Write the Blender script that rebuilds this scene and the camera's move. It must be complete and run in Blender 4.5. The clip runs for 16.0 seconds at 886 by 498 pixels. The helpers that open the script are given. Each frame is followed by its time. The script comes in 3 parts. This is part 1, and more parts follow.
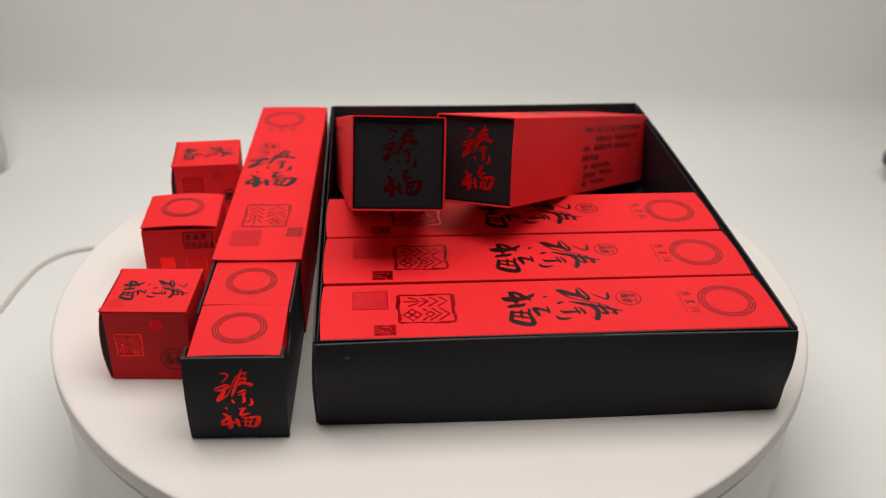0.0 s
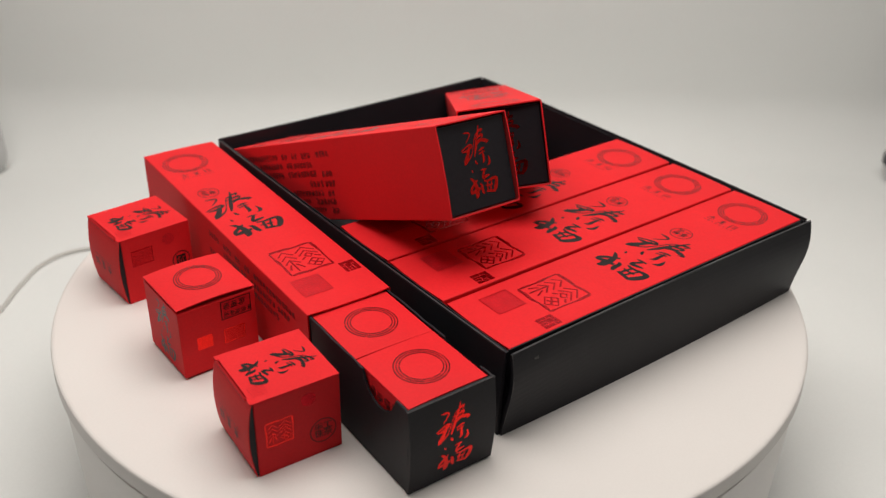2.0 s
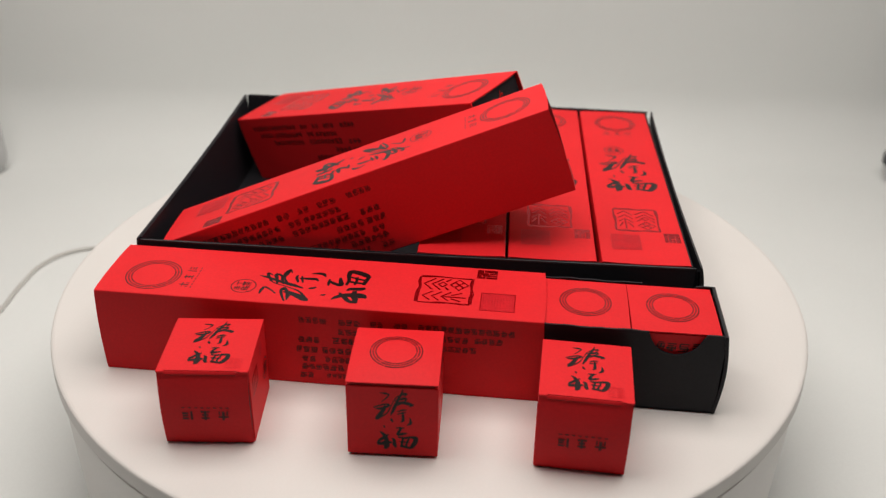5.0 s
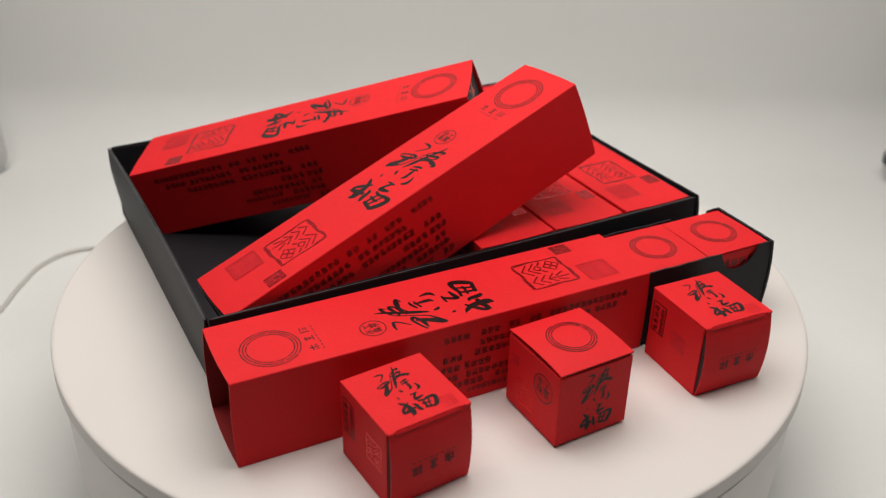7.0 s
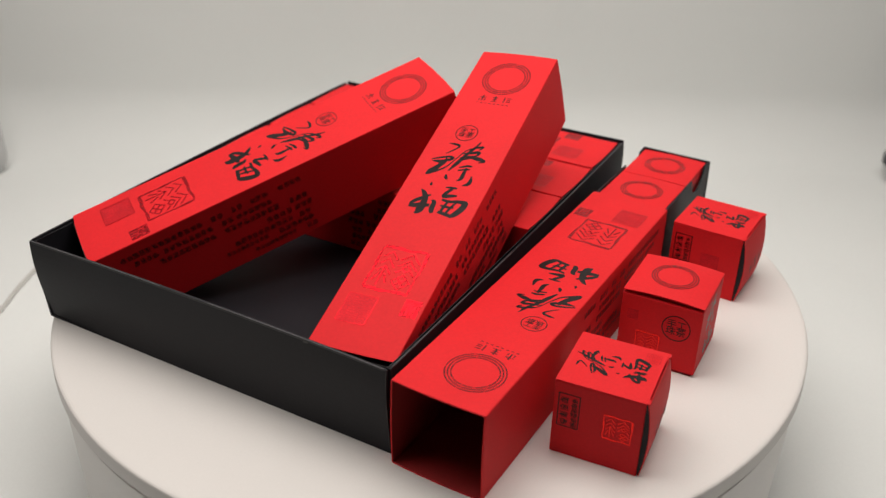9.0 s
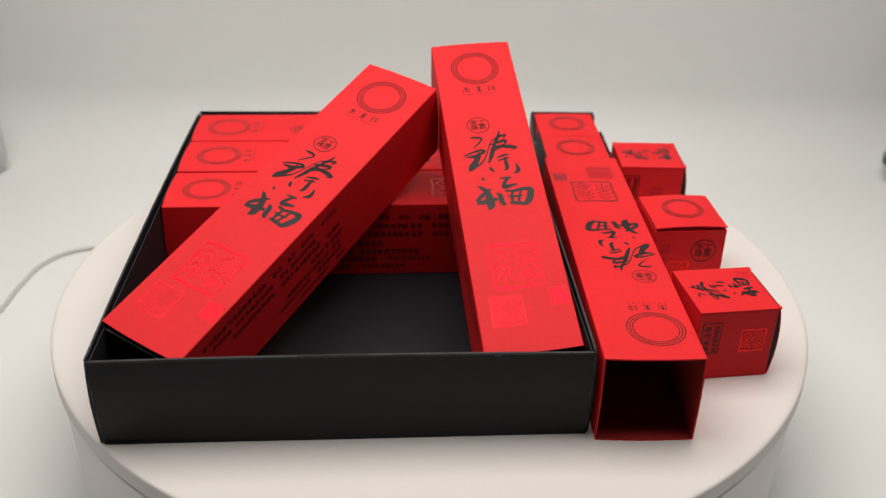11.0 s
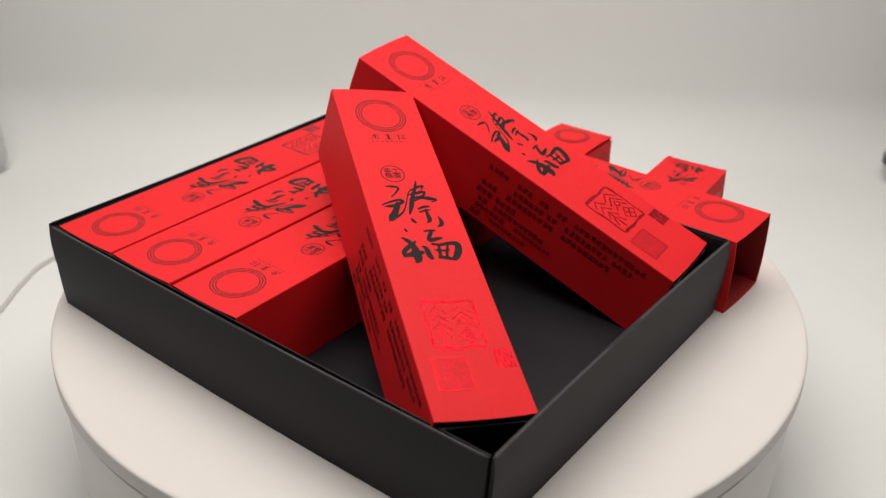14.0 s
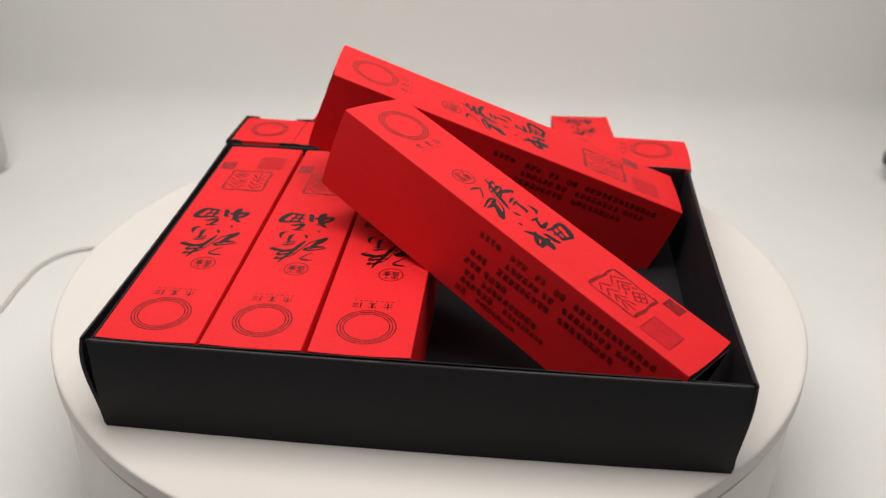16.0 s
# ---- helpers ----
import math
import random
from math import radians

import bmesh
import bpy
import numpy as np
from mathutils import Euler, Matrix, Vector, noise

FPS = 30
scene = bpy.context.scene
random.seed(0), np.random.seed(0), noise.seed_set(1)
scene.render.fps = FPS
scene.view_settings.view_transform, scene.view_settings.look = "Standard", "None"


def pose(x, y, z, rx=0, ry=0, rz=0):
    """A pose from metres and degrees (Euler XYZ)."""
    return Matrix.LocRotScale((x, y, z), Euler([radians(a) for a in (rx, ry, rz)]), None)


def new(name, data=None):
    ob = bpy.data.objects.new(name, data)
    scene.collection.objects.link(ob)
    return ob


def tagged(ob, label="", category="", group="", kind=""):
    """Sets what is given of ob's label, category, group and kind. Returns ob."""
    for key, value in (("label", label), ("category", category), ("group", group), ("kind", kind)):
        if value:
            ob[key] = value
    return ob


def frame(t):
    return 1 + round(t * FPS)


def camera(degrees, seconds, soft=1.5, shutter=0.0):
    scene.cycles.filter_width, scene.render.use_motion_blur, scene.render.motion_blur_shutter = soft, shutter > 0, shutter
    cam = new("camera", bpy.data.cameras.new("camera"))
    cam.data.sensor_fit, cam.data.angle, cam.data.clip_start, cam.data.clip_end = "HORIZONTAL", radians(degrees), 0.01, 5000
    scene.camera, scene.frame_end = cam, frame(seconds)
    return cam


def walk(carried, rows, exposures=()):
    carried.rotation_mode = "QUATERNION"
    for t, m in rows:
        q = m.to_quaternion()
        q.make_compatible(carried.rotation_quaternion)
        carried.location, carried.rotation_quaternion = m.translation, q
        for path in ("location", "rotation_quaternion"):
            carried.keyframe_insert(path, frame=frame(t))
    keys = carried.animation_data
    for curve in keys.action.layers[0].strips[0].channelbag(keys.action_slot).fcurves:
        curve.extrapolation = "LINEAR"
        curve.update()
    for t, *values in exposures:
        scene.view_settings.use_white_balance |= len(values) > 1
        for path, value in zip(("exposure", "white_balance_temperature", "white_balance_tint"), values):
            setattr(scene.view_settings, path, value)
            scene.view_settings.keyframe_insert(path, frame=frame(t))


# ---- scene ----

# ---------------------------------------------------------------- camera
CAMERA = pose(0.0, -0.40493, 0.24035, 60.654, 0, -0.601) @ pose(0, 0, 0, 0, 0, 1.175)
cam = camera(50.54, 16.0, soft=1.3)
cam.data.dof.use_dof, cam.data.dof.focus_distance, cam.data.dof.aperture_fstop = True, 0.385, 11.0
walk(cam, [(0.0, CAMERA), (16.0, CAMERA)], exposures=[(0.0, -0.02), (3.0, -0.03), (7.0, -0.08), (11.0, 0.0), (14.0, 0.03), (16.0, 0.05)])

SPIN = 16.2667          # degrees per second of the turntable, counter-clockwise from above
MM = 0.001

# ---------------------------------------------------------------- light
world = bpy.data.worlds.new("studio_room")
scene.world = world
world.use_nodes = True
world.node_tree.nodes["Background"].inputs["Color"].default_value = (0.92, 0.96, 1.0, 1)
world.node_tree.nodes["Background"].inputs["Strength"].default_value = 0.015


def softbox(name, m, sx, sy, watts, colour):
    data = bpy.data.lights.new(name, "AREA")
    data.shape, data.size, data.size_y, data.energy, data.color = "RECTANGLE", sx, sy, watts, colour
    ob = new(name, data)
    ob.matrix_world = m
    return ob


softbox("tent_light", pose(-0.015, -0.03, 0.54), 0.64, 0.36, 3.95, (1.0, 0.945, 0.885))


# ---------------------------------------------------------------- materials
def material(name, colour, rough=0.6, metal=0.0, spec=0.5, grain=0.0, grain_size=900.0, stain=0.0, stain_size=30.0,
             bump=0.0, bump_size=1500.0, coat=0.0):
    mat = bpy.data.materials.new(name)
    mat.use_nodes = True
    nt = mat.node_tree
    p = nt.nodes["Principled BSDF"]
    p.inputs["Roughness"].default_value = rough
    p.inputs["Metallic"].default_value = metal
    p.inputs["Specular IOR Level"].default_value = spec
    p.inputs["Coat Weight"].default_value = coat
    co = nt.nodes.new("ShaderNodeTexCoord")
    fine = nt.nodes.new("ShaderNodeTexNoise")
    fine.inputs["Scale"].default_value = grain_size
    fine.inputs["Detail"].default_value = 3
    broad = nt.nodes.new("ShaderNodeTexNoise")
    broad.inputs["Scale"].default_value = stain_size
    broad.inputs["Detail"].default_value = 4
    for n in (fine, broad):
        nt.links.new(co.outputs["Object"], n.inputs["Vector"])
    # brightness varies about 1 by grain and stain
    a = nt.nodes.new("ShaderNodeMapRange")
    a.inputs["From Min"].default_value, a.inputs["From Max"].default_value = 0.25, 0.75
    a.inputs["To Min"].default_value, a.inputs["To Max"].default_value = 1 - grain, 1 + grain
    nt.links.new(fine.outputs["Fac"], a.inputs["Value"])
    b = nt.nodes.new("ShaderNodeMapRange")
    b.inputs["From Min"].default_value, b.inputs["From Max"].default_value = 0.25, 0.75
    b.inputs["To Min"].default_value, b.inputs["To Max"].default_value = 1 - stain, 1 + stain
    nt.links.new(broad.outputs["Fac"], b.inputs["Value"])
    ab = nt.nodes.new("ShaderNodeMath")
    ab.operation = "MULTIPLY"
    nt.links.new(a.outputs["Result"], ab.inputs[0])
    nt.links.new(b.outputs["Result"], ab.inputs[1])
    mix = nt.nodes.new("ShaderNodeVectorMath")
    mix.operation = "SCALE"
    mix.inputs[0].default_value = colour
    nt.links.new(ab.outputs["Value"], mix.inputs["Scale"])
    nt.links.new(mix.outputs["Vector"], p.inputs["Base Color"])
    if bump:
        bn = nt.nodes.new("ShaderNodeTexNoise")
        bn.inputs["Scale"].default_value = bump_size
        bn.inputs["Detail"].default_value = 2
        nt.links.new(co.outputs["Object"], bn.inputs["Vector"])
        bp = nt.nodes.new("ShaderNodeBump")
        bp.inputs["Strength"].default_value = bump
        bp.inputs["Distance"].default_value = 0.0002
        nt.links.new(bn.outputs["Fac"], bp.inputs["Height"])
        nt.links.new(bp.outputs["Normal"], p.inputs["Normal"])
    return mat


RED = material("red_card", (0.70, 0.0125, 0.0175), rough=0.6, spec=0.2, grain=0.05, stain=0.05, bump=0.10)
# Red card darkened to stand for shade inside sleeves and in gaps.
RED_SHADE = material("red_card_shade", (0.30, 0.018, 0.018), rough=0.75, spec=0.25, grain=0.06, stain=0.06, bump=0.1)
BLACK = material("black_card", (0.0145, 0.0137, 0.0170), rough=0.5, spec=0.21, grain=0.12, stain=0.12, bump=0.12)
BLACK_EDGE = material("worn_card_edge", (0.075, 0.068, 0.066), rough=0.7, spec=0.35, grain=0.3, stain=0.2, bump=0.2)
RIM = material("black_card_fold", (0.042, 0.040, 0.044), rough=0.5, spec=0.3, grain=0.3, stain=0.3, stain_size=60, bump=0.15)
INK = material("black_foil", (0.011, 0.006, 0.006), rough=0.28, spec=0.2, grain=0.2, stain=0.15, bump=0.12, bump_size=2500)
SMALL_INK = material("dull_black_ink", (0.075, 0.008, 0.009), rough=0.5, spec=0.25, grain=0.3, grain_size=1800, stain=0.3, stain_size=120)
FOIL = material("red_foil", (0.52, 0.010, 0.019), rough=0.24, metal=1.0, grain=0.35, grain_size=2600, stain=0.12,
                bump=0.8, bump_size=2600)
FAINT_LINE = material("fine_red_foil", (0.60, 0.010, 0.018), rough=0.3, metal=0.9, grain=0.2, grain_size=2600, bump=0.5, bump_size=2600)
FAINT = material("dull_red_print", (0.60, 0.010, 0.018), rough=0.55, metal=0.12, spec=0.2, grain=0.2, grain_size=1300, stain=0.15, stain_size=200, bump=0.5, bump_size=1100)
SCARLET = material("scarlet_foil", (0.86, 0.024, 0.018), rough=0.26, metal=1.0, grain=0.25, grain_size=2600, bump=0.3)
WHITE = material("white_turntable_plastic", (0.735, 0.70, 0.675), rough=0.42, spec=0.4, grain=0.012, stain=0.02, stain_size=14,
                 bump=0.03)
DRUM = material("white_drum_plastic", (0.90, 0.87, 0.845), rough=0.5, spec=0.4, grain=0.012, stain=0.02, stain_size=14, bump=0.03)
SEAM = material("grey_seam_shadow_gap", (0.13, 0.12, 0.115), rough=0.8, grain=0.05, stain=0.1)
PAPER = material("white_backdrop_paper", (0.785, 0.795, 0.783), rough=0.85, spec=0.2, grain=0.015, stain=0.02, stain_size=6, bump=0.04)
# Tent cloth out of view, its colour greyed to weaken the bounced light.
TENT = material("greyed_tent_cloth", (0.32, 0.325, 0.32), rough=0.95, spec=0.1, grain=0.03, stain=0.03, stain_size=8, bump=0.1)
# Unseen room surfaces added round the set, coloured dark so they reflect little.
ROOM = material("unseen_dark_room", (0.16, 0.16, 0.165), rough=0.8, grain=0.03, stain=0.06, stain_size=3)
CABLE = material("white_cable_rubber", (0.55, 0.535, 0.51), rough=0.5, grain=0.03, stain=0.04)
GREY = material("grey_plastic", (0.50, 0.50, 0.50), rough=0.35, grain=0.04, stain=0.08)
DARK = material("dark_plastic", (0.04, 0.04, 0.045), rough=0.3, grain=0.05, stain=0.1)


# ---------------------------------------------------------------- building tools
def mesh_of(name, bm, mat, smooth=False):
    bmesh.ops.recalc_face_normals(bm, faces=bm.faces)
    data = bpy.data.meshes.new(name)
    bm.to_mesh(data)
    bm.free()
    data.materials.append(mat)
    if smooth:
        for f in data.polygons:
            f.use_smooth = True
    return data


def part(name, bm, mat, parent, label="", smooth=False):
    ob = new(name, mesh_of(name, bm, mat, smooth))
    ob.parent = parent
    if label:
        ob["label"] = label
    return ob


def print_on(name, bm, mat, parent, label=""):
    """A printed sheet: all faces keep the way that they were drawn."""
    data = bpy.data.meshes.new(name)
    bm.to_mesh(data)
    bm.free()
    data.materials.append(mat)
    ob = new(name, data)
    ob.parent = parent
    if label:
        ob["label"] = label
    return ob


def thing(name, m, label, category, group=""):
    ob = new(name)
    ob.empty_display_size = 0.01
    ob.matrix_world = m
    return tagged(ob, label, category, group)


def box(bm, x0, x1, y0, y1, z0, z1, bevel=0.0):
    """A cuboid in millimetres, with softened edges."""
    made = bmesh.ops.create_cube(bm, size=1.0, matrix=Matrix.Translation(Vector(((x0 + x1) / 2, (y0 + y1) / 2, (z0 + z1) / 2)) * MM)
                                 @ Matrix.Diagonal((abs(x1 - x0) * MM, abs(y1 - y0) * MM, abs(z1 - z0) * MM, 1)))
    if bevel:
        edges = {e for v in made["verts"] for e in v.link_edges}
        bmesh.ops.bevel(bm, geom=list(edges), offset=bevel * MM, segments=2, affect="EDGES", profile=0.5)


def sheet(bm, f, nu, nv, thick):
    """A bent card: f(u, v) gives its outer face and the way out; thick in millimetres."""
    outer, inner = [], []
    for i in range(nu + 1):
        for j in range(nv + 1):
            p, n = f(i / nu, j / nv)
            outer.append(bm.verts.new(Vector(p) * MM))
            inner.append(bm.verts.new((Vector(p) - Vector(n) * (thick(i / nu, j / nv) if callable(thick) else thick)) * MM))
    at = lambda i, j: i * (nv + 1) + j
    for i in range(nu):
        for j in range(nv):
            q = (at(i, j), at(i + 1, j), at(i + 1, j + 1), at(i, j + 1))
            bm.faces.new([outer[k] for k in q])
            bm.faces.new([inner[k] for k in reversed(q)])
    rim = [at(i, 0) for i in range(nu)] + [at(nu, j) for j in range(nv)] + [at(i, nv) for i in range(nu, 0, -1)] + [at(0, j) for j in range(nv, 0, -1)]
    for a, b in zip(rim, rim[1:] + rim[:1]):
        bm.faces.new((outer[a], outer[b], inner[b], inner[a]))


# ---- printing: flat shapes in millimetres, x right, y up, laid on a face by a matrix
class Ink:
    def __init__(self, m, bend=None):
        self.bm, self.m, self.lift, self.bend = bmesh.new(), m, 0.04, bend or (lambda x, y: 0.0)

    def flat(self, pts):
        vs = [self.bm.verts.new(self.m @ (Vector((x, y, self.lift + self.bend(x, y))) * MM)) for x, y in pts]
        self.bm.faces.new(vs)

    def strip(self, left, right):
        self.lift += 0.0015
        a = [self.bm.verts.new(self.m @ (Vector((x, y, self.lift + self.bend(x, y))) * MM)) for x, y in left]
        b = [self.bm.verts.new(self.m @ (Vector((x, y, self.lift + self.bend(x, y))) * MM)) for x, y in right]
        for i in range(len(a) - 1):
            self.bm.faces.new((a[i + 1], a[i], b[i], b[i + 1]))

    def bar(self, x0, y0, x1, y1):
        self.flat([(x0, y0), (x1, y0), (x1, y1), (x0, y1)])

    def arc(self, cx, cy, r, w, a0=0.0, a1=360.0, n=48):
        steps = max(3, int(n * abs(a1 - a0) / 360))
        angles = [radians(a0 + (a1 - a0) * i / steps) for i in range(steps + 1)]
        self.strip([(cx + (r - w / 2) * math.cos(a), cy + (r - w / 2) * math.sin(a)) for a in angles],
                   [(cx + (r + w / 2) * math.cos(a), cy + (r + w / 2) * math.sin(a)) for a in angles])

    def brush(self, *knots, size=1.0, at=(0, 0), steps=6):
        """A brush stroke through (x, y, width) knots."""
        k = [Vector((x * size + at[0], y * size + at[1], w * size)) for x, y, w in knots]
        k = [k[0] * 2 - k[1]] + k + [k[-1] * 2 - k[-2]]
        pts = []
        for i in range(1, len(k) - 2):
            for s in range(steps):
                t = s / steps
                pts.append(0.5 * (2 * k[i] + (k[i + 1] - k[i - 1]) * t + (2 * k[i - 1] - 5 * k[i] + 4 * k[i + 1] - k[i + 2]) * t * t
                                  + (3 * k[i] - k[i - 1] - 3 * k[i + 1] + k[i + 2]) * t ** 3))
        pts.append(k[-2])
        left, right = [], []
        for i, p in enumerate(pts):
            d = pts[min(i + 1, len(pts) - 1)] - pts[max(i - 1, 0)]
            n = Vector((-d.y, d.x)).normalized() * max(p.z * (0.72 + 0.34 * p.z / size), 0.05 * size) / 2
            left.append((p.x + n.x, p.y + n.y))
            right.append((p.x - n.x, p.y - n.y))
        self.strip(left, right)


def ring_emblem(parent, m, x, y, r, bend=None):
    """Three thin rings, one within the other, each nearly broken in a few places; the inner one is the most worn."""
    for name, q, first, cuts in (("outer_ring", 1.0, 12, 5), ("middle_ring", 0.895, 40, 7), ("inner_ring", 0.79, 25, 12)):
        ink, n = Ink(m, bend), 96
        ink.lift = 0.06
        inner, outer = [], []
        for k in range(n + 1):
            a = 360.0 * k / n
            gap = abs(((a - first) * cuts / 360.0 + 0.5) % 1.0 - 0.5) * 360.0 / cuts
            w = r * (0.006 if gap < 1.9 else 0.040) / 2
            for ring, rr in ((inner, r * q - w), (outer, r * q + w)):
                ring.append((x + rr * math.cos(radians(a)), y + rr * math.sin(radians(a))))
        ink.strip(inner, outer)
        bmesh.ops.remove_doubles(ink.bm, verts=ink.bm.verts, dist=1e-7)
        print_on(name, ink.bm, INK, parent, "thin ring in black print")


def calligraphy(ink, x, y, s):
    """Two brush-written characters, one below the other, about 24 wide and 48 high at s = 1."""
    def b(*k):
        ink.brush(*k, size=s, at=(x, y))
    # the upper one
    b((-8.1, 22.5, 0.6), (-5.2, 22.4, 1.2), (-2.8, 21.5, 1.0), (-4.5, 18.7, 0.8), (-7.1, 16.0, 0.6))
    b((-12.1, 11.3, 0.8), (-8.6, 13.0, 1.0), (-4.7, 14.3, 1.2), (-2.8, 13.6, 1.4), (-4.5, 11.8, 1.3))
    b((-11.3, 10.5, 0.6), (-8.3, 10.7, 1.5), (-4.8, 11.0, 1.9))
    b((-4.8, 13.0, 1.5), (-7.0, 8.1, 1.9), (-9.6, 3.9, 2.1), (-10.9, 2.1, 0.9))
    b((-10.4, 2.7, 1.5), (-7.0, 4.8, 1.1), (-3.9, 7.6, 0.8), (-1.3, 13.2, 0.6), (0.7, 18.3, 0.6), (2.8, 21.0, 0.6))
    b((5.8, 25.9, 0.6), (4.7, 22.1, 1.2), (2.2, 16.4, 1.4), (0.2, 10.8, 1.6), (-1.7, 5.9, 0.8))
    b((2.0, 19.9, 0.8), (5.7, 22.2, 1.2), (8.1, 22.8, 1.0), (6.8, 20.7, 0.6))
    b((3.4, 18.0, 0.8), (6.6, 19.3, 1.4), (7.7, 18.3, 1.2), (6.0, 16.1, 0.8))
    b((1.9, 13.5, 0.8), (5.4, 15.5, 1.2), (8.8, 15.3, 1.8), (11.9, 14.4, 1.0), (9.5, 13.1, 0.6))
    b((0.3, 17.2, 0.7), (4.4, 18.4, 1.3), (8.4, 19.4, 0.8))
    b((0.2, 14.6, 0.7), (3.6, 15.8, 1.2), (6.8, 16.9, 0.7))
    b((2.4, 8.9, 0.8), (5.7, 10.3, 1.2), (7.9, 10.4, 0.8))
    b((2.4, 7.0, 0.8), (6.0, 8.2, 1.0), (7.7, 8.4, 0.6))
    b((5.7, 9.2, 0.8), (5.8, 5.8, 1.4), (5.8, 2.4, 1.5), (4.4, 0.9, 0.6))
    b((-1.6, 3.7, 0.8), (-1.1, 2.0, 1.3), (-0.1, 0.8, 0.8))
    b((9.9, 4.8, 0.6), (10.5, 1.9, 1.4), (10.1, -0.1, 1.5), (8.1, -1.4, 0.6))
    # the lower one
    b((-6.0, -2.1, 0.5), (-5.7, -3.2, 1.1), (-5.3, -4.1, 0.6))
    b((-8.6, -7.0, 0.5), (-6.9, -8.4, 1.5), (-5.0, -11.1, 1.8), (-4.4, -14.8, 2.2), (-4.6, -18.9, 2.3), (-5.9, -20.8, 0.9))
    b((-3.1, -9.2, 0.9), (-5.8, -11.5, 1.6), (-8.5, -13.8, 1.6), (-9.6, -15.8, 1.4), (-8.0, -16.5, 1.6), (-4.8, -14.8, 1.3))
    b((-10.2, -17.2, 1.2), (-7.4, -16.5, 1.8), (-3.9, -15.7, 1.8), (-1.2, -15.2, 1.4))
    b((1.5, -3.8, 0.7), (3.7, -3.5, 1.1), (6.6, -3.5, 0.9))
    b((4.8, -3.9, 1.3), (2.9, -7.2, 1.5), (3.0, -8.8, 1.7), (5.9, -8.1, 1.5), (8.4, -7.6, 0.9))
    b((-1.3, -12.0, 0.9), (0.1, -13.3, 1.6), (0.5, -17.0, 1.8), (1.5, -19.2, 1.3))
    b((2.8, -10.9, 1.1), (6.5, -11.4, 1.3), (10.2, -10.7, 1.5), (13.5, -11.1, 1.9), (13.2, -14.3, 2.1), (11.5, -17.8, 2.0), (9.7, -19.7, 1.3))
    b((5.8, -11.8, 1.1), (5.2, -14.9, 1.3), (5.0, -18.0, 1.1))
    b((3.4, -14.2, 0.9), (6.7, -14.6, 1.1), (9.7, -14.4, 0.9))
    b((3.8, -17.9, 1.3), (7.3, -18.5, 1.5), (10.8, -19.3, 1.3))
    b((9.6, -11.2, 0.9), (8.3, -14.8, 1.1), (7.4, -18.3, 1.1))


def seal(ink, x, y, s):
    """A square seal with zig-zag figures, of half-width s, with a worn frame."""
    w = s * 0.105
    rnd = random.Random(5)
    for k in range(4):
        turn = Matrix.Rotation(radians(90 * k), 2)
        pts = []
        for i in range(6):
            q = turn @ Vector((-s + 2 * s * i / 5 * 0.98, s + rnd.uniform(-0.03, 0.03) * s))
            pts.append((q.x + x, q.y + y, w * rnd.uniform(0.7, 1.3)))
        ink.brush(*pts)
    u = s / 10
    def z(*k):
        ink.brush(*[(x + a * u, y + c * u, 0.80 * u) for a, c in k], steps=1)
    # left figure: three gables over a forked stem
    for c in (5.2, 1.7, -1.8):
        z((-8.2, c), (-5.1, c + 2.9), (-1.5, c - 0.7))
    z((-5.1, 0.9), (-5.2, -8.2))
    z((-6.3, -2.6), (-8.2, -6.4))
    z((-3.9, -2.6), (-1.7, -6.6))
    # right figure: nested gables over a small lozenge, then a large crossed one
    z((-0.2, 4.9), (4.2, 8.3), (8.7, 4.3))
    z((0.0, 1.9), (4.2, 5.3), (8.7, 1.1))
    z((2.3, 1.3), (4.2, 2.9), (6.2, 1.2), (4.3, -0.3), (2.3, 1.3))
    z((0.1, -1.2), (2.1, 0.3))
    z((8.6, -1.7), (6.5, 0.2))
    z((4.4, -1.7), (8.5, -5.0), (4.5, -8.5), (0.4, -5.1), (4.4, -1.7))
    z((2.3, -3.3), (6.5, -6.8))
    z((6.5, -3.4), (2.4, -6.8))


def outlined_seal(ink, x, y, hx, hy, waves=True):
    """A thin square outline over a field of fine wavy lines."""
    w = 0.42
    corners = ((-1, -1), (1, -1), (1, 1), (-1, 1), (-1, -1))
    ink.strip([(x + a * (hx - w), y + b * (hy - w)) for a, b in corners], [(x + a * hx, y + b * hy) for a, b in corners])
    if waves:
        rows, path = 11, []
        for i in range(rows):
            yy = y - hy + (i + 1) * 2 * hy / (rows + 1)
            for k in (range(7) if i % 2 == 0 else range(6, -1, -1)):
                path.append((x - hx * 0.84 + k * hx * 1.68 / 6, yy + (0.2 if k % 2 else -0.2), 0.22))
        ink.brush(*path, steps=2)


def field(ink, x, y, hx, hy):
    ink.bar(x - hx, y - hy, x + hx, y + hy)


def little_seal(ink, x, y, hx, hy):
    """A filled little seal, its figures left open as thin gaps."""
    g = 0.30
    cols = (-1.0, -0.55, -0.1, 0.35, 1.0)
    for k in range(4):
        ink.bar(x + hx * cols[k] + (g if k else 0), y - hy, x + hx * cols[k + 1], y + hy * (0.1, 0.5, -0.2, 0.3)[k])
        ink.bar(x + hx * cols[k], y + hy * (0.1, 0.5, -0.2, 0.3)[k] + g, x + hx * cols[k + 1], y + hy)


